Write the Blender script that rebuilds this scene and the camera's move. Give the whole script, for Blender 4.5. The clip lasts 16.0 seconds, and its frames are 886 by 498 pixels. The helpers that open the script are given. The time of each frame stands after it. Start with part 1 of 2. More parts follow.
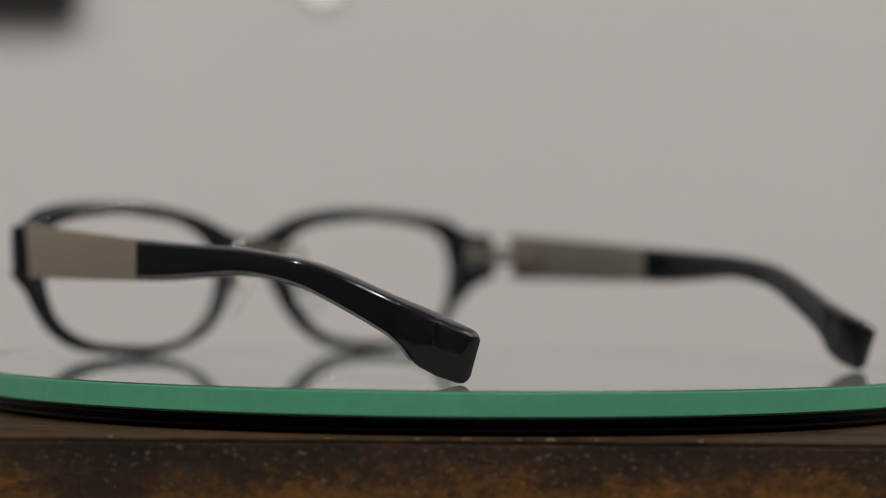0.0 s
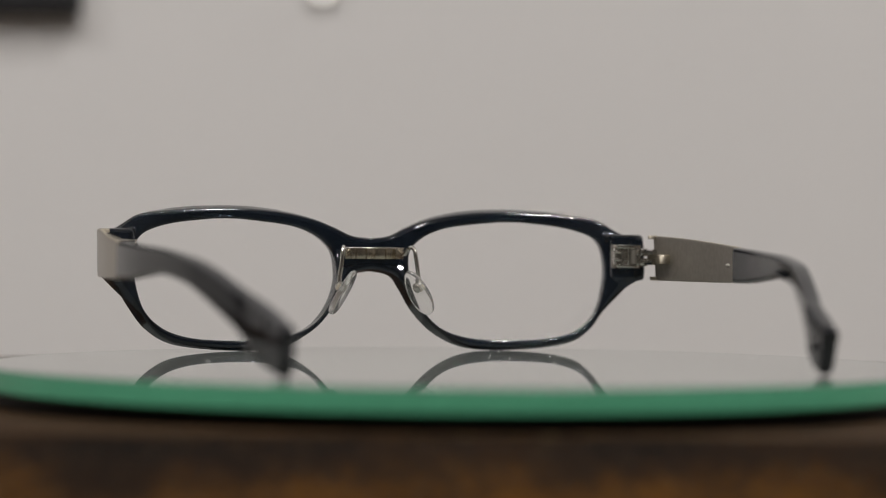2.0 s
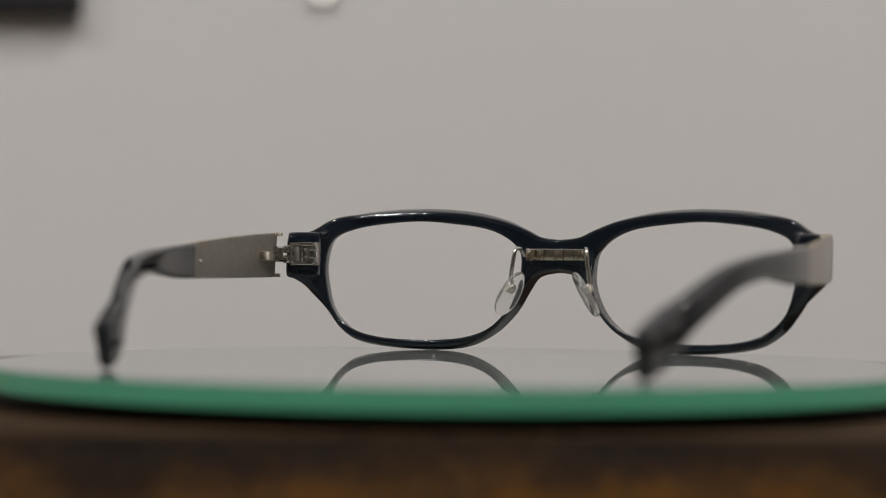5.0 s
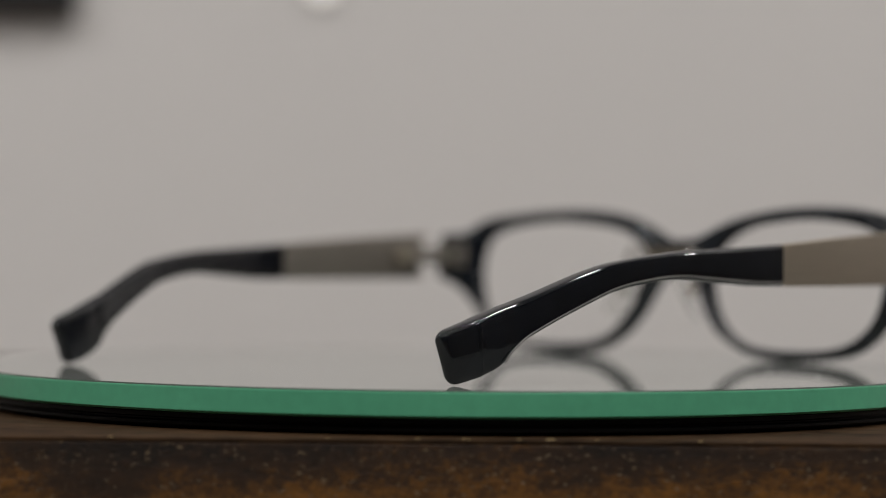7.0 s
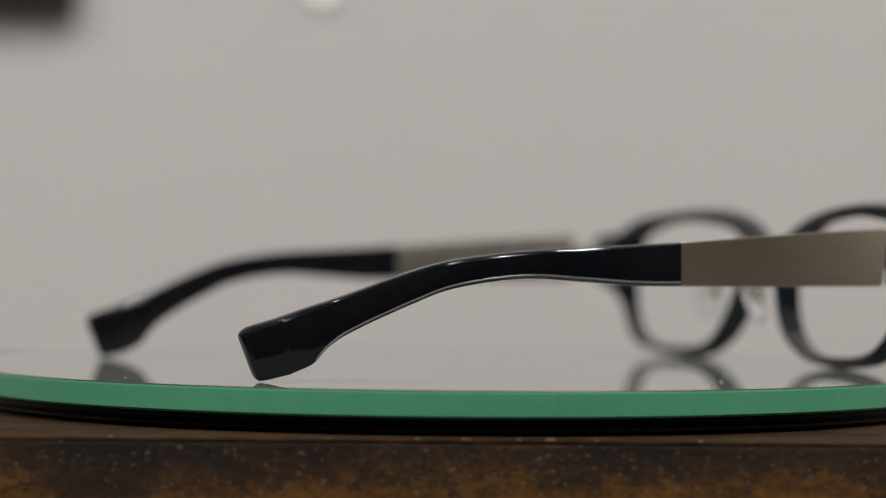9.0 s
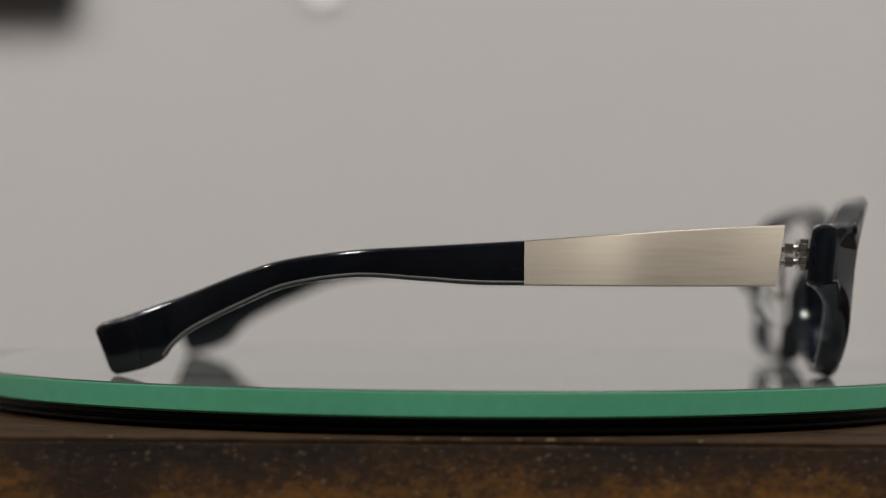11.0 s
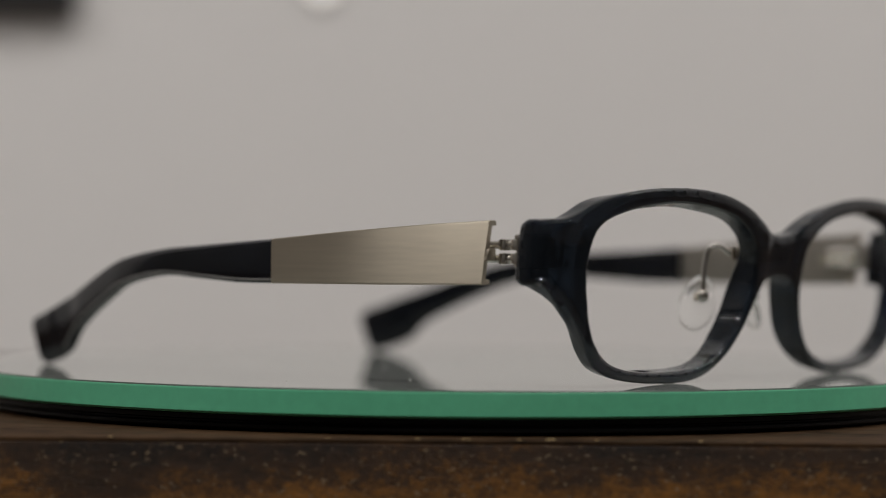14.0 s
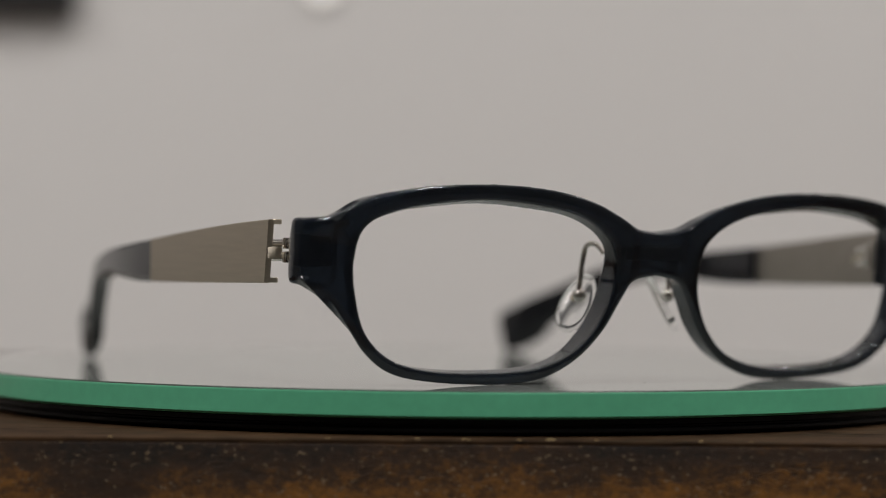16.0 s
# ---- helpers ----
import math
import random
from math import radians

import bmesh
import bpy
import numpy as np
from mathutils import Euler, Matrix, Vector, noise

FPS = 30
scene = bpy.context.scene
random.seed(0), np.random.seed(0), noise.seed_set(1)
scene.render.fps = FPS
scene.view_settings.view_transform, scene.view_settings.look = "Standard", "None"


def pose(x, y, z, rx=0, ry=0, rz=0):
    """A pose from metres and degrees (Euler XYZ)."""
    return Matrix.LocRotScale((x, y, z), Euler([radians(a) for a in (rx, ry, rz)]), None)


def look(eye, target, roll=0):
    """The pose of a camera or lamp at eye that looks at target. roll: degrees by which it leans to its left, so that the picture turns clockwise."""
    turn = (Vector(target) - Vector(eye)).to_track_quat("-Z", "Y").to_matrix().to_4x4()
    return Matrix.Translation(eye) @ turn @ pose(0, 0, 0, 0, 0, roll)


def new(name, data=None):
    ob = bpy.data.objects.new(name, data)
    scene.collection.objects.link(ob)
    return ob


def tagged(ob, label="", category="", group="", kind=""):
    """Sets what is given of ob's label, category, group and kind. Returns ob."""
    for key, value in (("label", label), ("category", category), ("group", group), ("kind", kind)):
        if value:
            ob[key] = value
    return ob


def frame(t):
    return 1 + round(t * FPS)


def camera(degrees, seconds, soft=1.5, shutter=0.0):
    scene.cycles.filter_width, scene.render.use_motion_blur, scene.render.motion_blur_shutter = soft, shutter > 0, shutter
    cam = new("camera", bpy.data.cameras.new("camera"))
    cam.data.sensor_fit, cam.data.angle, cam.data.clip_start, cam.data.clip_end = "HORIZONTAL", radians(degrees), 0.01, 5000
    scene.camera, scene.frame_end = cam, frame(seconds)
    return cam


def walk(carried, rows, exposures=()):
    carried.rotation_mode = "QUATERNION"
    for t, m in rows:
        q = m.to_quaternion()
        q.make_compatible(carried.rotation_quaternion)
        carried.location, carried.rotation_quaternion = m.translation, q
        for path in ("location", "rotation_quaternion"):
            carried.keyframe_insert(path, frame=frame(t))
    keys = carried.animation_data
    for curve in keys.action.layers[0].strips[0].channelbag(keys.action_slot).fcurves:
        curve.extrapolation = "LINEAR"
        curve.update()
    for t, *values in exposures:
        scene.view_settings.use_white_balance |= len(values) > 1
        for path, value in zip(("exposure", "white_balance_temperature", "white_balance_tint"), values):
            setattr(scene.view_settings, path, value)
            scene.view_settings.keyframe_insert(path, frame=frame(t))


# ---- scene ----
from mathutils import geometry

MM = 0.001
TABLE_Z = 0.75            # top of the wooden stand
DISC_Z = TABLE_Z + 0.0078  # upper face of the glass plate
DISC_R = 0.1000

# ---- camera: stands still just above the plate ----
cam = camera(21.39, 16.0, soft=1.0)

# the focus is pulled from the near temple to the front behind it and later back to the near side: seconds, distance of the sharp plane
SHARP = [(0, 0.412), (0.9, 0.424), (1.05, 0.455), (1.2, 0.478), (1.5, 0.500), (1.8, 0.528), (2.1, 0.555), (2.6, 0.565), (4.2, 0.568), (6.3, 0.552), (6.45, 0.455), (6.6, 0.418),
         (8, 0.411), (12, 0.413), (14, 0.411), (16, 0.408)]


def stance(sharp):
    """The camera's pose; it gives way by a few millimetres as the focus goes back."""
    eye = Vector((-0.00224, -0.4916 - 0.0085 * (sharp - 0.412) / 0.154, DISC_Z + 0.02093))
    return look(eye, eye + Vector((0, 1, math.tan(radians(0.3945)))), 0.4866)


walk(cam, [(t, stance(d)) for t, d in SHARP],
     exposures=[(0, -0.02), (1.5, 0.06), (2.5, 0.08), (3.5, -0.02), (4.2, -0.04), (7, -0.06), (8, -0.02), (9, 0.04), (11.5, -0.04), (14.5, -0.05), (16, 0.04)])
cam.data.dof.use_dof = True
cam.data.dof.aperture_fstop = 8.0
focus_mark = new("focus_mark")
cam.data.dof.focus_object = focus_mark
walk(focus_mark, [(t, pose(-0.00224, -0.4916 + d, DISC_Z + 0.02093)) for t, d in SHARP])

# turn of the plate: seconds, degrees
TURN = [(0, 40.33), (0.5, 34.57), (1, 28.75), (1.5, 22.76), (2, 16.76), (2.5, 10.82), (3, 4.95), (3.5, -0.88), (4, -6.65),
        (5.2, -21.1), (6.5, -36.91), (7, -42.97), (7.5, -49.02), (8, -55.12), (8.5, -61.15), (9, -67.09),
        (10.2, -81.6), (11.3, -94.82), (12, -103.35), (12.5, -109.33), (13, -115.17), (13.5, -121.0),
        (14, -126.98), (14.5, -133.02), (15, -138.99), (15.5, -144.85), (16, -150.68)]

# ---- world: the closed room lets in next to nothing ----
world = bpy.data.worlds.new("world")
scene.world = world
world.use_nodes = True
world.node_tree.nodes["Background"].inputs[0].default_value = (0.9, 0.95, 1.0, 1)
world.node_tree.nodes["Background"].inputs[1].default_value = 0.05

ROOM = (-2.2, 2.3, -3.2, 0.47, 2.6)   # west, east, south, north, height
# unseen lamps; the two outer ones are placed to brighten the temple plates
LAMPS = [(-0.8, -0.7), (0.6, -0.2), (2.0, 0.28), (-1.7, -0.42), (0.8, -1.7), (0.2, -1.3)]
LAMP_POWER = 12.3


def ceiling_lamp_light(x, y):
    data = bpy.data.lights.new("lamp_light", "AREA")
    data.shape, data.size, data.energy, data.color = "DISK", 0.12, LAMP_POWER, (1.0, 0.965, 0.945)
    ob = new("lamp_light", data)
    ob.location = (x, y, ROOM[4] - 0.022)
    return ob


for spot in LAMPS:
    ceiling_lamp_light(*spot)


# ---- materials ----
def material(name, color, rough=0.5, metal=0.0, vary=0.15, grain=400.0, broad=12.0, bump=0.0, coat=0.0, other=None,
             stretch=(1, 1, 1), ior=1.5, aniso=0.0, rough_vary=0.0, spec=0.5):
    mat = bpy.data.materials.new(name)
    mat.use_nodes = True
    nt = mat.node_tree
    b = nt.nodes["Principled BSDF"]
    L = nt.links.new
    tc = nt.nodes.new("ShaderNodeTexCoord")
    mp = nt.nodes.new("ShaderNodeMapping")
    mp.inputs["Scale"].default_value = stretch
    L(tc.outputs["Object"], mp.inputs[0])
    fine = nt.nodes.new("ShaderNodeTexNoise")
    fine.inputs["Scale"].default_value, fine.inputs["Detail"].default_value = grain, 6
    wide = nt.nodes.new("ShaderNodeTexNoise")
    wide.inputs["Scale"].default_value, wide.inputs["Detail"].default_value = broad, 4
    L(mp.outputs[0], fine.inputs["Vector"])
    L(mp.outputs[0], wide.inputs["Vector"])
    add = nt.nodes.new("ShaderNodeMath")
    add.operation = "ADD"
    L(fine.outputs[0], add.inputs[0])
    L(wide.outputs[0], add.inputs[1])
    rng = nt.nodes.new("ShaderNodeMapRange")
    rng.inputs[1].default_value, rng.inputs[2].default_value = 0.65, 1.35
    L(add.outputs[0], rng.inputs[0])
    mix = nt.nodes.new("ShaderNodeMix")
    mix.data_type = "RGBA"
    low = [c * (1 - vary) for c in color]
    high = other or [min(1, c * (1 + vary)) for c in color]
    mix.inputs[6].default_value = (*low, 1)
    mix.inputs[7].default_value = (*high, 1)
    L(rng.outputs[0], mix.inputs[0])
    L(mix.outputs[2], b.inputs["Base Color"])
    b.inputs["Roughness"].default_value, b.inputs["Metallic"].default_value = rough, metal
    b.inputs["IOR"].default_value = ior
    b.inputs["Specular IOR Level"].default_value = spec
    b.inputs["Coat Weight"].default_value = coat
    b.inputs["Coat Roughness"].default_value = 0.04
    b.inputs["Anisotropic"].default_value = aniso
    if aniso:
        up = nt.nodes.new("ShaderNodeCombineXYZ")
        up.inputs[2].default_value = 1.0
        L(up.outputs[0], b.inputs["Tangent"])
    if rough_vary:
        rr = nt.nodes.new("ShaderNodeMapRange")
        rr.inputs[1].default_value, rr.inputs[2].default_value = 0.65, 1.35
        rr.inputs[3].default_value, rr.inputs[4].default_value = rough - rough_vary, rough + rough_vary
        L(add.outputs[0], rr.inputs[0])
        L(rr.outputs[0], b.inputs["Roughness"])
    if bump:
        bp = nt.nodes.new("ShaderNodeBump")
        bp.inputs["Strength"].default_value, bp.inputs["Distance"].default_value = 0.6, bump
        L(fine.outputs[0], bp.inputs["Height"])
        L(bp.outputs[0], b.inputs["Normal"])
    return mat


def clear(name, color=(1, 1, 1), rough=0.0, ior=1.5):
    mat = bpy.data.materials.new(name)
    mat.use_nodes = True
    b = mat.node_tree.nodes["Principled BSDF"]
    b.inputs["Base Color"].default_value = (*color, 1)
    b.inputs["Transmission Weight"].default_value = 1
    b.inputs["Roughness"].default_value, b.inputs["IOR"].default_value = rough, ior
    return mat


def glow(name, color, strength):
    mat = bpy.data.materials.new(name)
    mat.use_nodes = True
    b = mat.node_tree.nodes["Principled BSDF"]
    b.inputs["Base Color"].default_value = (*color, 1)
    b.inputs["Emission Color"].default_value = (*color, 1)
    b.inputs["Emission Strength"].default_value = strength
    return mat


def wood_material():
    """Dark stained board: near-black stain with amber patches, more towards the bottom, and pale specks."""
    mat = bpy.data.materials.new("stained_wood")
    mat.use_nodes = True
    nt = mat.node_tree
    b = nt.nodes["Principled BSDF"]
    L = nt.links.new
    tc = nt.nodes.new("ShaderNodeTexCoord")
    mp = nt.nodes.new("ShaderNodeMapping")
    mp.inputs["Scale"].default_value = (0.6, 1, 1)
    L(tc.outputs["Object"], mp.inputs[0])

    def tex(scale, detail, rough=0.6):
        n = nt.nodes.new("ShaderNodeTexNoise")
        n.inputs["Scale"].default_value, n.inputs["Detail"].default_value = scale, detail
        n.inputs["Roughness"].default_value = rough
        L(mp.outputs[0], n.inputs["Vector"])
        return n

    def ramp(src, stops):
        r = nt.nodes.new("ShaderNodeValToRGB")
        r.color_ramp.elements[0].position, r.color_ramp.elements[0].color = stops[0][0], (*stops[0][1], 1)
        r.color_ramp.elements[1].position, r.color_ramp.elements[1].color = stops[-1][0], (*stops[-1][1], 1)
        for p, c in stops[1:-1]:
            r.color_ramp.elements.new(p).color = (*c, 1)
        L(src, r.inputs[0])
        return r

    big, mid, fine = tex(60, 5), tex(800, 8, 0.8), tex(1500, 3, 0.6)
    mul = nt.nodes.new("ShaderNodeMath")
    mul.operation = "MULTIPLY"
    L(big.outputs[0], mul.inputs[0])
    L(mid.outputs[0], mul.inputs[1])
    # the amber shows more towards the lower part of the edge
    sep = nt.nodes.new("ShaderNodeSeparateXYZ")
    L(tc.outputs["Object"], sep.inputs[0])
    by_height = nt.nodes.new("ShaderNodeMapRange")
    by_height.inputs[1].default_value, by_height.inputs[2].default_value = TABLE_Z - 0.002, TABLE_Z - 0.012
    by_height.inputs[3].default_value, by_height.inputs[4].default_value = -0.07, 0.085
    L(sep.outputs[2], by_height.inputs[0])
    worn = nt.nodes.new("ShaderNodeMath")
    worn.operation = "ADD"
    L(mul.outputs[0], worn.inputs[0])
    L(by_height.outputs[0], worn.inputs[1])
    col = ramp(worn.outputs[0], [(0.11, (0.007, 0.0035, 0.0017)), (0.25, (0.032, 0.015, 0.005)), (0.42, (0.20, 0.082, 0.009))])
    speck = ramp(fine.outputs[0], [(0.625, (0, 0, 0)), (0.68, (1, 1, 1))])
    mix = nt.nodes.new("ShaderNodeMix")
    mix.data_type = "RGBA"
    L(speck.outputs[0], mix.inputs[0])
    L(col.outputs[0], mix.inputs[6])
    mix.inputs[7].default_value = (0.17, 0.12, 0.065, 1)
    L(mix.outputs[2], b.inputs["Base Color"])
    b.inputs["Roughness"].default_value = 0.55
    b.inputs["Specular IOR Level"].default_value = 0.2
    bp = nt.nodes.new("ShaderNodeBump")
    bp.inputs["Strength"].default_value, bp.inputs["Distance"].default_value = 0.6, 0.0012
    L(mid.outputs[0], bp.inputs["Height"])
    L(bp.outputs[0], b.inputs["Normal"])
    return mat


PLASTER = material("plaster", (0.792, 0.777, 0.762), 0.75, vary=0.03, grain=300, broad=2.5, bump=0.0003)
CEILING = material("ceiling_paint", (0.75, 0.73, 0.70), 0.8, vary=0.03, grain=200, broad=2)
TAUPE = material("dimmed_side_wall", (0.17, 0.16, 0.148), 0.7, vary=0.06, grain=150, broad=3)
DIMWALL = material("unseen_dark_wall", (0.10, 0.092, 0.085), 0.6, vary=0.2, grain=80, broad=4)
FLOOR = material("floor_boards", (0.13, 0.11, 0.09), 0.4, vary=0.3, grain=60, broad=6, stretch=(0.2, 1, 1))
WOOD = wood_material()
TOPWOOD = material("worn_table_top", (0.036, 0.0205, 0.0105), 0.6, spec=0.06, vary=0.75, grain=420, broad=40, bump=0.0002, stretch=(0.35, 1, 1))
CHIP = material("bare_wood", (0.30, 0.22, 0.10), 0.7, vary=0.3, grain=2000, broad=200)
ACETATE = material("navy_acetate", (0.003, 0.0042, 0.0068), 0.07, vary=0.5, grain=300, broad=60, rough_vary=0.02)
RIM = material("translucent_navy_acetate", (0.0105, 0.0165, 0.0255), 0.05, vary=0.5, grain=200, broad=45, rough_vary=0.02)
RIM.node_tree.nodes["Principled BSDF"].inputs["Transmission Weight"].default_value = 0.7
SATIN = material("brushed_metal", (0.53, 0.475, 0.385), 0.45, 1.0, vary=0.10, grain=1600, broad=90, bump=0.00002, stretch=(1, 0.02, 1), aniso=1.0, rough_vary=0.05)
GLINT = material("painted_glint", (0.18, 0.175, 0.17), 0.25, vary=0.35, grain=250, broad=60)
SATIN_INNER = material("dull_darker_metal", (0.34, 0.315, 0.28), 0.5, 1.0, vary=0.12, grain=700, broad=60)
STEEL = material("polished_steel", (0.62, 0.60, 0.56), 0.14, 1.0, vary=0.08, grain=800, broad=80)
GOLD = material("champagne_steel", (0.56, 0.50, 0.40), 0.18, 1.0, vary=0.10, grain=900, broad=90)
GREEN = material("green_glass_edge", (0.114, 0.46, 0.268), 0.3, vary=0.10, grain=500, broad=18)
DARKGREEN = material("painted_dark_bevel", (0.035, 0.055, 0.042), 0.4, vary=0.2, grain=400, broad=20, spec=0.2)
GLASSTOP = material("plate_glass_face", (0.22, 0.235, 0.22), 0.012, vary=0.04, grain=300, broad=15)
BLACK = material("black_plastic", (0.004, 0.004, 0.0045), 0.45, ior=1.3, vary=0.3, grain=500, broad=50)
DARK = material("dark_frame_paint", (0.03, 0.03, 0.032), 0.4, vary=0.2, grain=100, broad=10)
CLEAR = clear("clear_lens", (1, 1, 1), 0.0, 1.06)
SILICONE = clear("clear_silicone", (0.98, 0.98, 0.97), 0.04, 1.16)
SILICONE.node_tree.nodes["Principled BSDF"].inputs["Transmission Weight"].default_value = 0.89
LAMPGLOW = glow("lamp_glow", (1.0, 0.96, 0.91), 9.0)
SOFTGLOW = glow("bright_spot_glow", (1.0, 0.97, 0.93), 0.75)
WHITE = material("white_enamel", (0.8, 0.79, 0.77), 0.35, vary=0.03, grain=100, broad=10)


# ---- building helpers ----
def finish(bm, smooth=True):
    bmesh.ops.recalc_face_normals(bm, faces=bm.faces)
    for f in bm.faces:
        f.smooth = smooth
    return bm


def part(name, bm, mat, parent=None, label="", smooth=True, sharp=40):
    """Links a bmesh as one mesh object, under a thing or a part."""
    finish(bm, smooth)
    me = bpy.data.meshes.new(name)
    bm.to_mesh(me)
    bm.free()
    me.materials.append(mat)
    if smooth and sharp:
        me.set_sharp_from_angle(angle=radians(sharp))
    ob = new(name, me)
    if parent:
        ob.parent = parent
    return tagged(ob, label)


def box(bm, lo, hi, bevel=0.0, segs=2):
    m = Matrix.LocRotScale((Vector(lo) + Vector(hi)) / 2, None, Vector(hi) - Vector(lo))
    verts = bmesh.ops.create_cube(bm, size=1, matrix=m)["verts"]
    if bevel:
        edges = list({e for v in verts for e in v.link_edges})
        bmesh.ops.bevel(bm, geom=edges, offset=bevel, segments=segs, profile=0.5, affect="EDGES")
    return bm


def turned(bm, profile, n=160, close=False):
    """Turns a profile of (radius, z) round the z axis."""
    rings = [[bm.verts.new((r * math.cos(math.tau * i / n), r * math.sin(math.tau * i / n), z)) for i in range(n)] for r, z in profile]
    for a, b in zip(rings, rings[1:]):
        for i in range(n):
            bm.faces.new((a[i], a[(i + 1) % n], b[(i + 1) % n], b[i]))
    if close:
        bm.faces.new(rings[0])
        bm.faces.new(rings[-1])
    return bm


def spline(points, per, closed):
    """A Catmull-Rom curve through the design points."""
    p = [Vector(q) for q in points]
    n = len(p)
    out = []
    for i in range(n if closed else n - 1):
        a, b, c, d = (p[(i + k) % n] if closed else p[min(max(i + k, 0), n - 1)] for k in (-1, 0, 1, 2))
        for j in range(per):
            t = j / per
            out.append(0.5 * (2 * b + (c - a) * t + (2 * a - 5 * b + 4 * c - d) * t * t + (3 * b - a - 3 * c + d) * t ** 3))
    if not closed:
        out.append(p[-1])
    return out


def loft(bm, sections):
    """Joins rings of equal count and caps both ends."""
    rings = [[bm.verts.new(v) for v in s] for s in sections]
    n = len(rings[0])
    for a, b in zip(rings, rings[1:]):
        for i in range(n):
            bm.faces.new((a[i], a[(i + 1) % n], b[(i + 1) % n], b[i]))
    bm.faces.new(rings[0])
    bm.faces.new(rings[-1])
    return bm


def rod(bm, path, radius, n=10):
    """A round wire along a path."""
    rings = []
    for i, q in enumerate(path):
        way = (path[min(i + 1, len(path) - 1)] - path[max(i - 1, 0)]).normalized()
        u = way.orthogonal().normalized() if i == 0 else (u - way * u.dot(way)).normalized()
        v = way.cross(u)
        rings.append([q + radius * (u * math.cos(math.tau * k / n) + v * math.sin(math.tau * k / n)) for k in range(n)])
    return loft(bm, rings)


def scaled(bm, m=MM):
    bmesh.ops.scale(bm, vec=(m, m, m), verts=bm.verts)
    return bm


# ---- room ----
def room():
    w, e, s, n, h = ROOM
    t = 0.12
    spans = {"wall_north": ((w - t, n, 0), (e + t, n + t, h)), "wall_south": ((w - t, s - t, 0), (e + t, s, h)),
             "wall_west": ((w - t, s, 0), (w, n, h)), "wall_east": ((e, s, 0), (e + t, n, h))}
    # unseen walls are coloured dark so that the acetate reflects a dim room
    for name, (lo, hi) in spans.items():
        tagged(part(name, box(bmesh.new(), lo, hi), {"wall_north": PLASTER, "wall_south": DIMWALL}.get(name, TAUPE), smooth=False), {"wall_north": "warm grey plastered wall", "wall_south": "unseen wall, dark to dim the reflections"}.get(name, "unseen side wall, dull to dim the reflections"), "wall", kind="structure")
    tagged(part("floor", box(bmesh.new(), (w - t, s - t, -0.1), (e + t, n + t, 0)), FLOOR, smooth=False), "brown board floor", "floor", kind="structure")
    tagged(part("ceiling", box(bmesh.new(), (w - t, s - t, h), (e + t, n + t, h + 0.1)), CEILING, smooth=False), "white painted ceiling", "ceiling", kind="structure")


def ceiling_light(x, y):
    ob = tagged(new("ceiling_light"), "round white recessed ceiling light, lit", "ceiling light", "ceiling lights")
    ob.location = (x, y, ROOM[4])
    part("trim_ring", turned(bmesh.new(), [(0.066, 0.0), (0.084, 0.0), (0.083, -0.008), (0.069, -0.012), (0.066, 0.0)], 40), WHITE, ob)
    part("diffuser", turned(bmesh.new(), [(0.001, -0.004), (0.058, -0.004), (0.065, -0.002)], 40), LAMPGLOW, ob, "glowing diffuser")
    return ob


def picture_frame():
    """Only its lower corner hangs into view."""
    ob = tagged(new("picture_frame"), "dark framed panel on the grey wall", "picture frame")
    ob.location = (-0.274, ROOM[3], DISC_Z + 0.2495)
    bm = bmesh.new()
    for lo, hi in (((-0.122, -0.008, -0.127), (0.122, 0, -0.11)), ((-0.122, -0.008, 0.11), (0.122, 0, 0.127)), ((-0.122, -0.008, -0.11), (-0.105, 0, 0.11)), ((0.105, -0.008, -0.11), (0.122, 0, 0.11))):
        box(bm, lo, hi, 0.002)
    part("border", bm, DARK, ob)
    part("panel", box(bmesh.new(), (-0.105, -0.004, -0.11), (0.105, 0, 0.11)), DARK, ob)
    return ob


# added glowing dome, stands in for a bright spot on the wall
def bright_spot(x, z, r):
    ob = tagged(new("bright_spot"), "glowing dome standing in for a bright spot on the grey wall", "wall lamp")
    ob.location = (x, ROOM[3], z)
    bm = bmesh.new()
    bmesh.ops.create_uvsphere(bm, u_segments=24, v_segments=14, radius=1, matrix=Matrix.Diagonal((r, 0.004, r, 1)))
    part("globe", bm, SOFTGLOW, ob, "glowing white dome")
    spot_ring = turned(bmesh.new(), [(r, 0.0), (r * 1.12, 0.0), (r * 1.1, 0.002), (r, 0.003)], 32)
    bmesh.ops.rotate(spot_ring, verts=spot_ring.verts, matrix=Euler((radians(90), 0, 0)).to_matrix())
    part("spot_ring", spot_ring, WHITE, ob)
    return ob


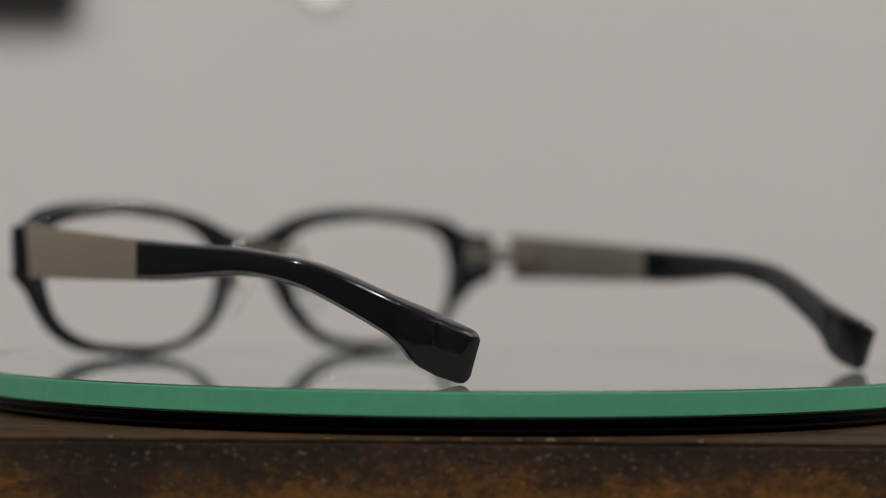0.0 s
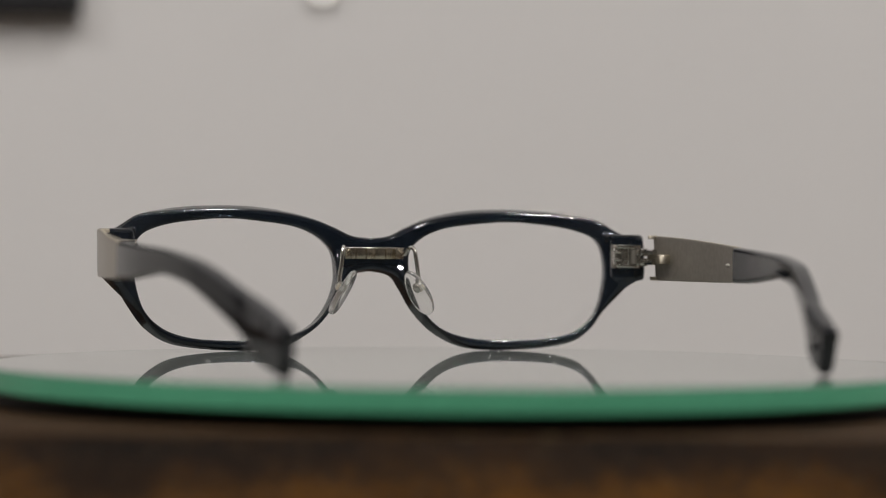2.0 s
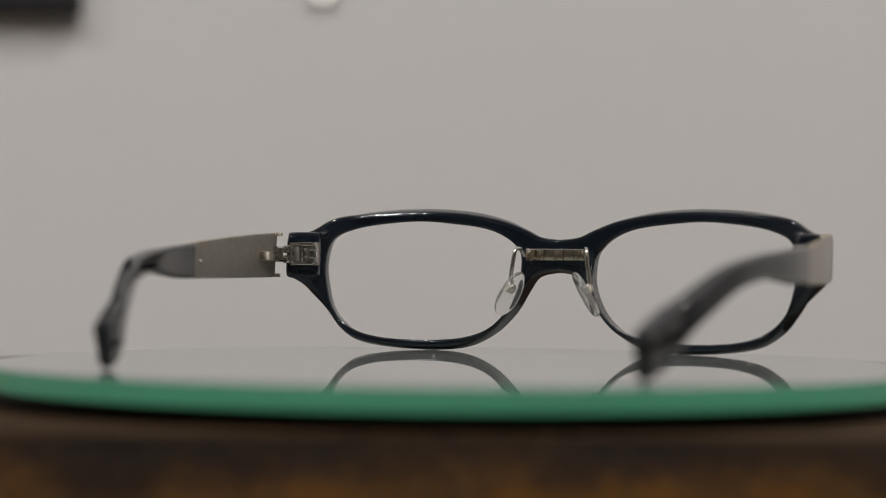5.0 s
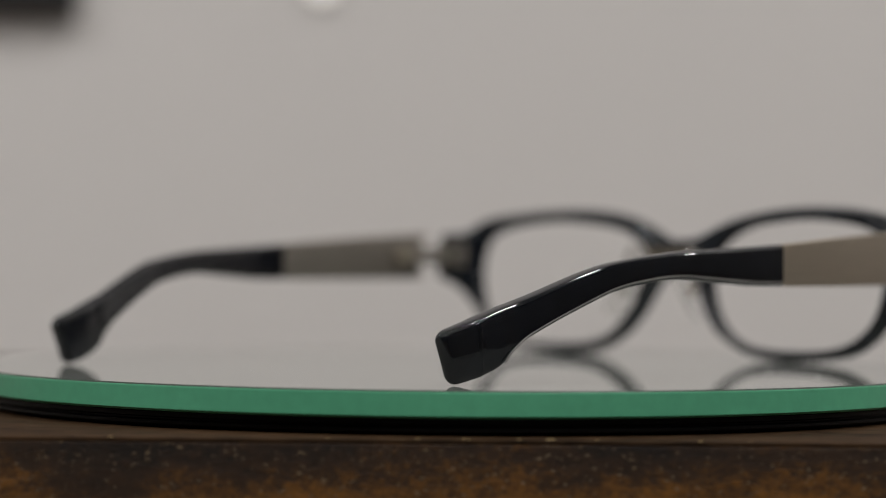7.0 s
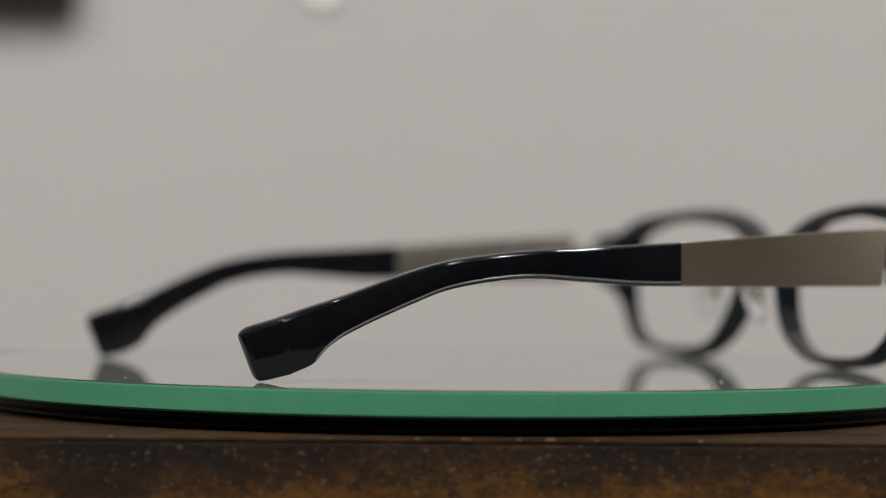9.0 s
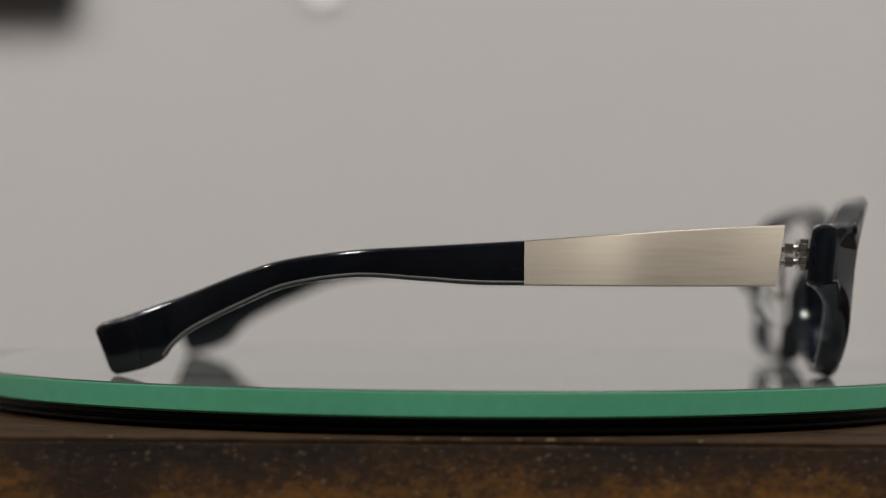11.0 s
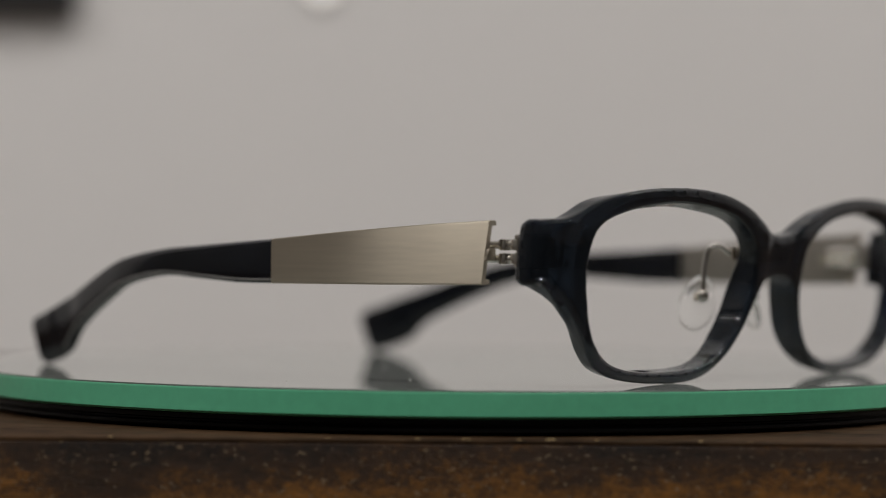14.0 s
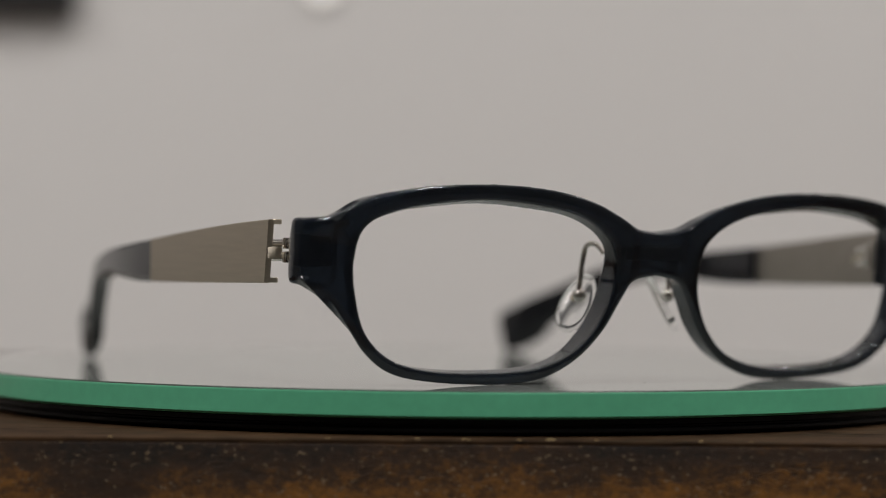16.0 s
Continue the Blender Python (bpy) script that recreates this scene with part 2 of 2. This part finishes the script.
# ---- stand and turntable ----
def wooden_stand():
    ob = tagged(new("wooden_stand"), "dark stained wooden stand with amber patches", "table")
    ob.location = (0, 0, 0)
    front, back, side = -0.1055, 0.20, 0.30
    part("tabletop", box(bmesh.new(), (-side, front + 0.0004, TABLE_Z - 0.0009), (side, back, TABLE_Z), 0.0003), TOPWOOD, ob, "worn brown wooden top")
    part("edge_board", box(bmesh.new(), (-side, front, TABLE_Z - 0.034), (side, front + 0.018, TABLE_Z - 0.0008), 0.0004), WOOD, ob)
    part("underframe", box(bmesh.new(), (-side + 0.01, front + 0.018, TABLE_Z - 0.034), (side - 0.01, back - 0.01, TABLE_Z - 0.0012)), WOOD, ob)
    # pale chips along the worn front edge
    rng = random.Random(11)
    bm = bmesh.new()
    for x in (0.0405, 0.0488, -0.021, 0.0105, *(rng.uniform(-0.09, 0.09) for _ in range(9))):
        size = rng.uniform(0.00012, 0.00035)
        bmesh.ops.create_icosphere(bm, subdivisions=1, radius=size, matrix=Matrix.Translation((x, front + rng.uniform(0.0002, 0.0012), TABLE_Z + size * 0.2)) @ Matrix.Diagonal((rng.uniform(1, 3.2), 1, 0.5, 1)))
    tagged(part("chips", bm, CHIP, ob, "pale chips of bare wood"), kind="stuff")
    for x in (-side + 0.03, side - 0.03):
        for y in (front + 0.03, back - 0.03):
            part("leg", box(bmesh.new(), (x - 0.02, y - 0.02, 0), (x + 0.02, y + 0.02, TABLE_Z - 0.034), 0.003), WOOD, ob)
    return ob


def turntable():
    ob = tagged(new("turntable"), "round glass turntable with green edge on a black base", "turntable")
    ob.location = (0.0010, 0, TABLE_Z)
    base = part("base", turned(bmesh.new(), [(0.001, 0.0003), (0.0975, 0.0003), (0.0982, 0.0008), (0.0982, 0.0013), (0.0976, 0.0016), (0.0976, 0.0018),
                                             (0.0984, 0.0021), (0.0984, 0.0028), (0.0978, 0.0031), (0.001, 0.0031)], 192, True), BLACK, ob, "black plastic base ring")
    plate = part("glass_plate", turned(bmesh.new(), [(0.001, 0.0), (DISC_R - 0.0003, 0.0)], 256), GLASSTOP, ob, "clear glossy glass plate")
    plate.location = (0, 0, 0.0078)
    part("edge", turned(bmesh.new(), [(DISC_R - 0.00005, -0.00028), (DISC_R, -0.0004), (DISC_R, -0.0006), (DISC_R, -0.0025), (DISC_R, -0.0041), (DISC_R, -0.0043), (DISC_R - 0.0004, -0.0047), (DISC_R - 0.004, -0.0047)], 256),
         GREEN, plate, "polished green glass edge")
    # the bevel's dark reflection is put into its colour
    part("bevel", turned(bmesh.new(), [(DISC_R - 0.0003, 0.0), (DISC_R - 0.00005, -0.00028)], 256), DARKGREEN, plate, "thin bevel with a dark reflection painted in")
    # a few flecks of dust on the glass
    bm = bmesh.new()
    rng = random.Random(7)
    for k in range(26):
        a, r = rng.uniform(0, math.tau), DISC_R * 0.97 * math.sqrt(rng.random())
        size = rng.uniform(0.00008, 0.0002)
        bmesh.ops.create_icosphere(bm, subdivisions=1, radius=size, matrix=Matrix.Translation((r * math.cos(a), r * math.sin(a), size * 0.6)) @ Matrix.Diagonal((rng.uniform(0.8, 2), 1, 0.7, 1)))
    tagged(part("dust", bm, WHITE, plate, "pale flecks of dust"), kind="stuff")
    return ob, plate


# ---- eyeglasses: x across, y towards the front, z up; built in millimetres ----
OUTLINE = [(0, 27.0), (4.7, 27.7), (8.8, 29.8), (14.6, 32.3), (22.9, 34.2), (33.3, 35.0), (44.8, 34.6), (53.4, 33.4), (58, 32.1), (61, 30.3), (63.4, 29.1), (66.2, 28.8), (67.6, 27.4),
           (67.7, 19.3), (67.1, 17.9), (65.3, 16.8), (62.6, 14.4), (60.1, 10.6), (55.8, 5.1), (48.8, 1.4), (34.4, 0), (23.0, 0.7), (15.5, 4.2), (10.4, 9.4), (7.3, 14.8), (4.9, 18.1), (0, 19.2)]
OPENING = [(32.9, 32.1), (43.7, 31.6), (52.3, 30.1), (57.8, 27.3), (59.4, 21.8), (58.9, 15.8), (56.8, 9.4), (52.0, 4.9), (44.8, 2.7), (34.4, 2.1), (25.0, 2.6), (17.5, 4.9),
           (12.8, 8.9), (9.9, 14.3), (9.1, 19.5), (10.7, 25.4), (18.5, 30.0)]
FRONT_Y, FRONT_DEPTH, FACE_CURVE, TILT = 78.1, 4.5, 0.00105, 0.165


def rear_inset(x, z):
    """How far the rear face of the front lies inside its front face."""
    ax = abs(x)
    d = 0.7 + 0.7 * math.exp(-((ax - 59) / 7) ** 2 - ((z - 9) / 6) ** 2) - 0.8 * math.exp(-((ax - 57) / 8) ** 2 - ((z - 31) / 4) ** 2)
    if z > 24:
        d -= 1.1 * math.exp(-(ax / 15) ** 2)
    return d * (1 - 0.85 * min(1, max(0, (ax - 60) / 5)) * (1 if z > 14 else 0.3))


def front_depth(x, z):
    """Thickness of the front: deeper towards its ends and round the nose."""
    low = min(1, max(0, (24 - z) / 7))
    return FRONT_DEPTH + 0.6 * min(1.15, (x / 60) ** 2) + 2.2 * low * math.exp(-((abs(x) - 11) / 9) ** 2)


def sweep(x):
    """How far the ends of the front bend back towards the temples."""
    d = max(0, abs(x) - 57.5)
    return min(4.2, 0.05 * d * d)


def within(p, shape):
    """Whether a point of the plane lies inside a closed curve."""
    inside = False
    for a, b in zip(shape, shape[1:] + shape[:1]):
        if (a.y > p.y) != (b.y > p.y) and p.x < a.x + (p.y - a.y) * (b.x - a.x) / (b.y - a.y):
            inside = not inside
    return inside


def prism(bm, ends, s):
    """A wedge between two end outlines, on the side s."""
    return loft(bm, [[Vector((s * x, y, z)) for x, y, z in end] for end in ends])


def front_frame(parent):
    """The front: rounded walls round the outline and the two openings, closed by a front and a rear face."""
    bm = bmesh.new()
    half = spline(OUTLINE, 6, False)
    loop = half + [Vector((-q.x, q.y)) for q in reversed(half[1:-1])]
    hole = spline(OPENING, 8, True)
    mirror = [Vector((-q.x, q.y)) for q in hole]
    rims = ([], [])
    for pts, sign in ((loop, 1), (hole, 0), (mirror, 0)):
        n = len(pts)
        area = sum(pts[k - 1].x * pts[k].y - pts[k].x * pts[k - 1].y for k in range(n))
        turn = (1 if area > 0 else -1) * (1 if sign else -1)   # towards the material
        ins, rad = [], []
        for k in range(n):
            along = (pts[(k + 1) % n] - pts[k - 1]).normalized()
            ins.append(Vector((-along.y, along.x)) * turn)
            rad.append(0.85 + 0.5 * min(1, max(0, (abs(pts[k].x) - 62) / 4)) if sign else 0.5)
        rings = []
        for base, angles in ((0, (0, 18, 36, 54, 72, 90)), (-100, (90, 67.5, 45, 22.5, 0))):
            for a in angles:
                ring = []
                for q, d, r in zip(pts, ins, rad):
                    e, y = r * (1 - math.sin(radians(a))), r * (1 - math.cos(radians(a)))
                    if base:   # the rear face is inset outside and keeps a small lip round the openings
                        e += rear_inset(q.x, q.y) if sign else -0.55 * min(1, max(0, (abs(q.x) - 12) / 15))
                    ring.append(bm.verts.new((q.x + d.x * e, base + (y if base else -y), q.y + d.y * e)))
                rings.append(ring)
        for a, b in zip(rings, rings[1:]):
            for k in range(n):
                bm.faces.new((a[k], a[(k + 1) % n], b[(k + 1) % n], b[k]))
        rims[0].append(rings[0])
        rims[1].append(rings[-1])
    inner = [(1.5 * i, z) for i in range(-4, 5) for z in (21.6, 23.2, 24.8)]
    for loops in rims:
        verts, edges = [], []
        for ring in loops:
            at = len(verts)
            verts += ring
            edges += [(at + k, at + (k + 1) % len(ring)) for k in range(len(ring))]
        level = loops[0][0].co.y
        flat = [Vector((v.co.x, v.co.z)) for v in verts] + [Vector(q) for q in inner]
        got, _, tris, origin, _, _ = geometry.delaunay_2d_cdt(flat, edges, [], 0, 1e-5)
        made = [verts[o[0]] if o and o[0] < len(verts) else bm.verts.new((g.x, level, g.y)) for g, o in zip(got, origin)]
        shapes, at = [], 0
        for ring in loops:
            shapes.append(flat[at:at + len(ring)])
            at += len(ring)
        for t in tris:
            mid = sum((got[k] for k in t), Vector((0, 0))) / 3
            if not within(mid, shapes[0]) or within(mid, shapes[1]) or within(mid, shapes[2]):
                continue
            if len({made[k] for k in t}) == len(t) and not bm.faces.get([made[k] for k in t]):
                bm.faces.new([made[k] for k in t])
    for v in bm.verts:
        x, y, z = v.co
        dip = min(1, max(0, (6.8 - abs(x)) / 3.0))
        y = y - 0.4 * dip * dip * (3 - 2 * dip) if y > -50 else y + 100 - front_depth(x, z)
        v.co.y = FRONT_Y + y - FACE_CURVE * x * x - sweep(x)
    for s in (1, -1):
        box(bm, (s * 63.6 - 4.3, 65.3, 17.5), (s * 63.6 + 4.3, 68.0, 28.9), 0.8, 3)
        # fillets that lead the endpiece into the rim
        low = [(66.6, 18.5), (66.8, 17.3), (68.2, 16.1), (69.2, 14.3), (70.1, 11.5), (71.0, 8.5), (72.0, 8.5), (71.6, 14.0), (70.2, 18.5)]
        prism(bm, [[(56.0 + (z - 8.5) * 0.7, y, z) for y, z in low], [(57.4 + (z - 8.5) * 0.86 + max(0, z - 15) * 0.5, y, z) for y, z in low]], s)
        high = [(67.5, 28.0), (68.2, 28.8), (70.2, 29.3), (72.0, 30.2), (73.4, 30.8), (73.4, 28.0)]
        prism(bm, [[(58.6, y, z) for y, z in high], [(63.0 - (z - 28) * 0.9, y, z) for y, z in high]], s)
    for v in bm.verts:
        v.co.y += TILT * (v.co.z - 17) * (1 - 0.35 * min(1, max(0, (abs(v.co.x) - 52) / 8)))
    ob = part("front_frame", scaled(bm), RIM, parent, "glossy navy-black acetate front", sharp=50)
    # one moulded piece: merge the pieces and round their joints
    mod = ob.modifiers.new("merge", "REMESH")
    mod.mode, mod.voxel_size, mod.use_smooth_shade = "VOXEL", 0.00028, True
    mod = ob.modifiers.new("polish", "SMOOTH")
    mod.factor, mod.iterations = 0.5, 20
    return ob


def demo_lens(parent, s):
    bm = bmesh.new()
    pts = spline(OPENING, 8, True)
    mid = Vector((34.3, 17))
    pts = [mid + (q - mid) * 1.015 for q in pts]
    loft(bm, [[(s * q.x, FRONT_Y - 1.2 - FACE_CURVE * q.x ** 2 - d + TILT * (q.y - 17), q.y) for q in pts] for d in (0, 1.4)])
    ob = part("lens", scaled(bm), CLEAR, parent, "clear lens", sharp=30)
    ob.visible_shadow = False
    return ob


# along the temple: y, x of its outer face, upper edge, lower edge, thickness
PLATE = [(58.8, 69.0, 28.6, 17.6, 1.1), (47, 70.1, 28.0, 17.5, 1.1), (31, 71.3, 26.85, 17.4, 1.2), (13.8, 71.7, 25.45, 17.4, 1.6)]
TIP = [(13.8, 71.7, 25.45, 17.4, 3.2), (5, 71.3, 24.9, 17.45, 3.3), (-4.8, 70.3, 24.3, 18.05, 3.4), (-16.5, 68.4, 23.55, 18.55, 3.5), (-28.5, 65.9, 21.9, 16.8, 3.6),
       (-36, 63.6, 19.8, 13.9, 3.6), (-46.0, 60.3, 15.9, 9.0, 3.7), (-50.2, 58.7, 14.3, 5.9, 3.9), (-52.4, 58.0, 13.4, 3.2, 4.0), (-55.5, 57.2, 12.0, 1.6, 4.3),
       (-56.6, 57.1, 11.5, 1.2, 4.5), (-57.3, 56.6, 11.2, 1.0, 4.0), (-61.0, 55.6, 9.8, 0.2, 3.4), (-62.2, 55.2, 9.1, 0.5, 2.7), (-62.7, 54.7, 8.4, 1.3, 1.9)]


def strip(bm, rows, s, per, corner, lean=0.0, taper=0.0):
    """A bar of rounded cross-section along the temple's bow."""
    sections = []
    last = rows[-1][0]
    for q in spline([Vector(r) for r in rows], per, False):
        y, x, top, low, thick = q
        slant = lean * (y - last) / (rows[0][0] - last) - 2.8 * min(1, max(0, (-50 - y) / 11))
        skew = 1.15 * max(0, 13.8 - y) / 75
        end = min(1, max(0, (-46 - y) / 12))
        c = min(corner * (1 + 0.5 * end), thick * 0.45, (top - low) * 0.45)
        ring = []
        narrow = taper * end * thick * 0.5
        for cx, cz, a0 in ((x - c, top - c, 0), (x - thick + c, top - c, 90), (min(x - thick + c + narrow, x - thick / 2 - 0.05), low + c, 180), (max(x - c - narrow, x - thick / 2 + 0.05), low + c, 270)):
            for k in range(5):
                a = radians(a0 + 22.5 * k)
                zz = cz + c * math.sin(a)
                ring.append(Vector((s * (cx + c * math.cos(a)) + skew, y + slant * (zz - low) / (top - low), zz)))
        sections.append(ring)
    return loft(bm, sections)


def temple(parent, s):
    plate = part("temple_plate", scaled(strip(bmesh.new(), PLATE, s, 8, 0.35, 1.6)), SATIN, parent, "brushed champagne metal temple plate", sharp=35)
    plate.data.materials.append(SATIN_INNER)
    # faces turned inwards take the darker, rougher metal
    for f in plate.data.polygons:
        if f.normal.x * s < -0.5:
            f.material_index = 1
    # slanted front end of the plate, with its small folded lips
    bm = bmesh.new()
    for z, y in ((18.1, 59.0), (28.2, 60.4)):
        xa, xb = sorted((s * 66.2, s * 68.5))
        box(bm, (xa, y - 1.2, z - 0.45), (xb, y - 0.4, z + 0.45), 0.2, 2)
    part("lip", scaled(bm), SATIN, plate)
    bm = bmesh.new()
    bmesh.ops.create_uvsphere(bm, u_segments=14, v_segments=8, radius=0.55, matrix=Matrix.Translation((s * 68.9, 17.5, 21.3)))
    part("rivet", scaled(bm), SATIN_INNER, plate, "small steel rivet")
    tip_ob = part("temple_tip", scaled(strip(bmesh.new(), TIP, s, 8, 0.95, taper=0.5)), ACETATE, parent, "glossy navy-black acetate temple tip", sharp=50)
    for y in (-56.3,):
        ends = []
        for k in range(9):
            f = 0.1 + 0.1 * k
            ends.append(Vector((s * (57.1 - 0.95 * (1 - f)) + 1.08, y - 1.6 * f, 1.3 + 10.0 * f)))
        part("ridge", scaled(rod(bmesh.new(), ends, 0.16, 8)), ACETATE, tip_ob)
    # the lower bevel's reflection, painted as a thin pale rod
    line = [Vector((s * (q[1] - 0.12) + 1.15 * max(0, 13.8 - q[0]) / 75, q[0], q[3] + 0.7)) for q in spline([Vector(r) for r in TIP[:9]], 6, False)]
    bm = rod(bmesh.new(), line, 0.2, 8)
    part("glint_line", scaled(bm), GLINT, tip_ob, "painted reflection along the lower bevel")
    # spring hinge: a framed box with a spring clip on the endpiece, links, two bars and a housing on the temple plate
    def block(x0, x1, y0, y1, z0, z1, bevel=0.2):
        xa, xb = sorted((s * x0, s * x1))
        return scaled(box(bmesh.new(), (xa, y0, z0), (xb, y1, z1), bevel, 2))

    hinge = part("hinge", block(59.0, 65.9, 64.6, 66.4, 20.6, 26.3, 0.3), SATIN_INNER, parent, "steel spring hinge")
    for z in (20.6, 25.3):
        part("hinge_rail", block(59.6, 66.0, 63.5, 65.0, z, z + 1.0, 0.3), STEEL, hinge)
    for x in (59.0, 62.4, 65.2):
        part("hinge_rib", block(x, x + 0.6, 63.7, 65.0, 21.4, 25.6, 0.15), STEEL, hinge)
    part("hinge_barrel", scaled(rod(bmesh.new(), [Vector((s * 64.1, 64.3, 21.6 + k * 0.9)) for k in range(5)], 1.0, 16)), SATIN_INNER, hinge, "dull spring barrel")
    for z in (22.3, 24.2):
        part("hinge_clip", block(58.6, 62.2, 63.2, 64.7, z, z + 0.75, 0.25), STEEL, hinge)
    part("hinge_pin", scaled(rod(bmesh.new(), [Vector((s * 60.9, 63.5, 21.8 + k * 0.85)) for k in range(5)], 0.45, 12)), STEEL, hinge)
    for z in (24.5, 22.1):
        bm = bmesh.new()
        rod(bm, [Vector((s * 65.6, 54 + k * 1.35, z)) for k in range(10)], 0.72, 12)
        for y in (61.4, 64.0):
            box(bm, (s * 65.6 - 0.95, y - 0.85, z - 0.98), (s * 65.6 + 0.95, y + 0.85, z + 0.98), 0.3, 2)
        part("hinge_bar", scaled(bm), STEEL, hinge)
    bm = bmesh.new()
    xa, xb = sorted((s * 65.9, s * 68.9))
    box(bm, (xa, 51.5, 21.7), (xb, 59.8, 23.9), 0.35, 2)
    part("hinge_housing", scaled(bm), SATIN, hinge)


def nose_pad(parent, s):
    tilt = Matrix.Translation((s * 9.5, 65.8, 14.3)) @ Euler((radians(-10), radians(s * -28), radians(s * 30))).to_matrix().to_4x4()
    rings = []
    # a hollowed leaf with a raised rim
    for x, k in ((-0.4, 0.3), (-0.45, 0.7), (-0.75, 0.84), (-0.8, 0.92), (-0.5, 0.98), (0.1, 1.0), (0.5, 0.93), (0.6, 0.75), (0.6, 0.4)):
        rings.append([tilt @ Vector((s * x, 3.4 * k * math.cos(a) * (1 - 0.14 * math.sin(a)), 6.0 * k * math.sin(a))) for a in (math.tau * i / 36 for i in range(36))])
    pad = part("nose_pad", scaled(loft(bmesh.new(), rings)), SILICONE, parent, "clear silicone nose pad", sharp=60)
    mount = box(bmesh.new(), (-0.55, -0.65, -0.8), (0.55, 0.65, 0.8), 0.25, 2)
    bmesh.ops.transform(mount, verts=mount.verts, matrix=tilt @ Matrix.Translation((s * 1.35, 0, 0.6)))
    part("pad_mount", scaled(mount), SATIN, pad, "small metal mount in the pad")
    path = spline([Vector(q) for q in ((s * 7.6, 71.8, 23.4), (s * 8.2, 70.0, 25.0), (s * 8.9, 68.0, 24.6), (s * 9.3, 67.2, 21.5), (s * 9.8, 67.3, 18.0), (s * 9.9, 66.9, 15.8))], 6, False)
    part("pad_arm", scaled(rod(bmesh.new(), path, 0.5)), STEEL, pad, "bent steel wire arm")
    bm = bmesh.new()
    bmesh.ops.create_uvsphere(bm, u_segments=18, v_segments=12, radius=1.3, matrix=Matrix.Translation((s * 9.7, 67.0, 15.6)))
    part("screw", scaled(bm), STEEL, pad, "polished round screw head")


def bridge_plate(parent):
    """A faceted strip across the rear of the bridge, its ends turned forward to the pad arms."""
    bm = box(bmesh.new(), (-6.0, 71.7, 22.4), (6.0, 75.2, 24.8), 0.3, 2)
    plate_ob = part("bridge_plate", scaled(bm), SATIN_INNER, parent, "faceted champagne metal plate behind the bridge")
    turns = (-30, -20, 17, -17, 20, 30)
    for k, turn in enumerate(turns):
        x = -6.0 + 2.4 * k
        facet = box(bmesh.new(), (-1.27, -0.45, -1.3), (1.27, 0.45, 1.3), 0.1, 2)
        bmesh.ops.rotate(facet, verts=facet.verts, matrix=Euler((0, 0, radians(turn))).to_matrix())
        bmesh.ops.translate(facet, verts=facet.verts, vec=(x, 71.2 + 0.014 * x * x, 23.6))
        part("facet", scaled(facet), GOLD, plate_ob)
    path = spline([Vector((x, 71.0 + 0.016 * x * x, 24.95)) for x in (-7.4, -4, 0, 4, 7.4)], 5, False)
    part("rail", scaled(rod(bmesh.new(), path, 0.13, 8)), STEEL, plate_ob)


def eyeglasses():
    ob = tagged(new("eyeglasses"), "navy-black acetate eyeglasses with metal temples, standing open on the glass plate", "eyeglasses")
    front_frame(ob)
    bridge_plate(ob)
    for s in (1, -1):
        demo_lens(ob, s)
        temple(ob, s)
        nose_pad(ob, s)
    return ob


room()
for spot in LAMPS:
    ceiling_light(*spot)
picture_frame()
bright_spot(-0.0526, DISC_Z + 0.1346, 0.0053)
stand = wooden_stand()
table, plate = turntable()
glasses = eyeglasses()


def motions():
    """The plate turns and carries the eyeglasses round with it."""
    walk(plate, [(t, pose(0, 0, 0.0078, 0, 0, a)) for t, a in TURN])
    walk(glasses, [(t, pose(0, 0, DISC_Z, 0, 0, a) @ Matrix.Translation((0.0020, 0, 0))) for t, a in TURN])


motions()
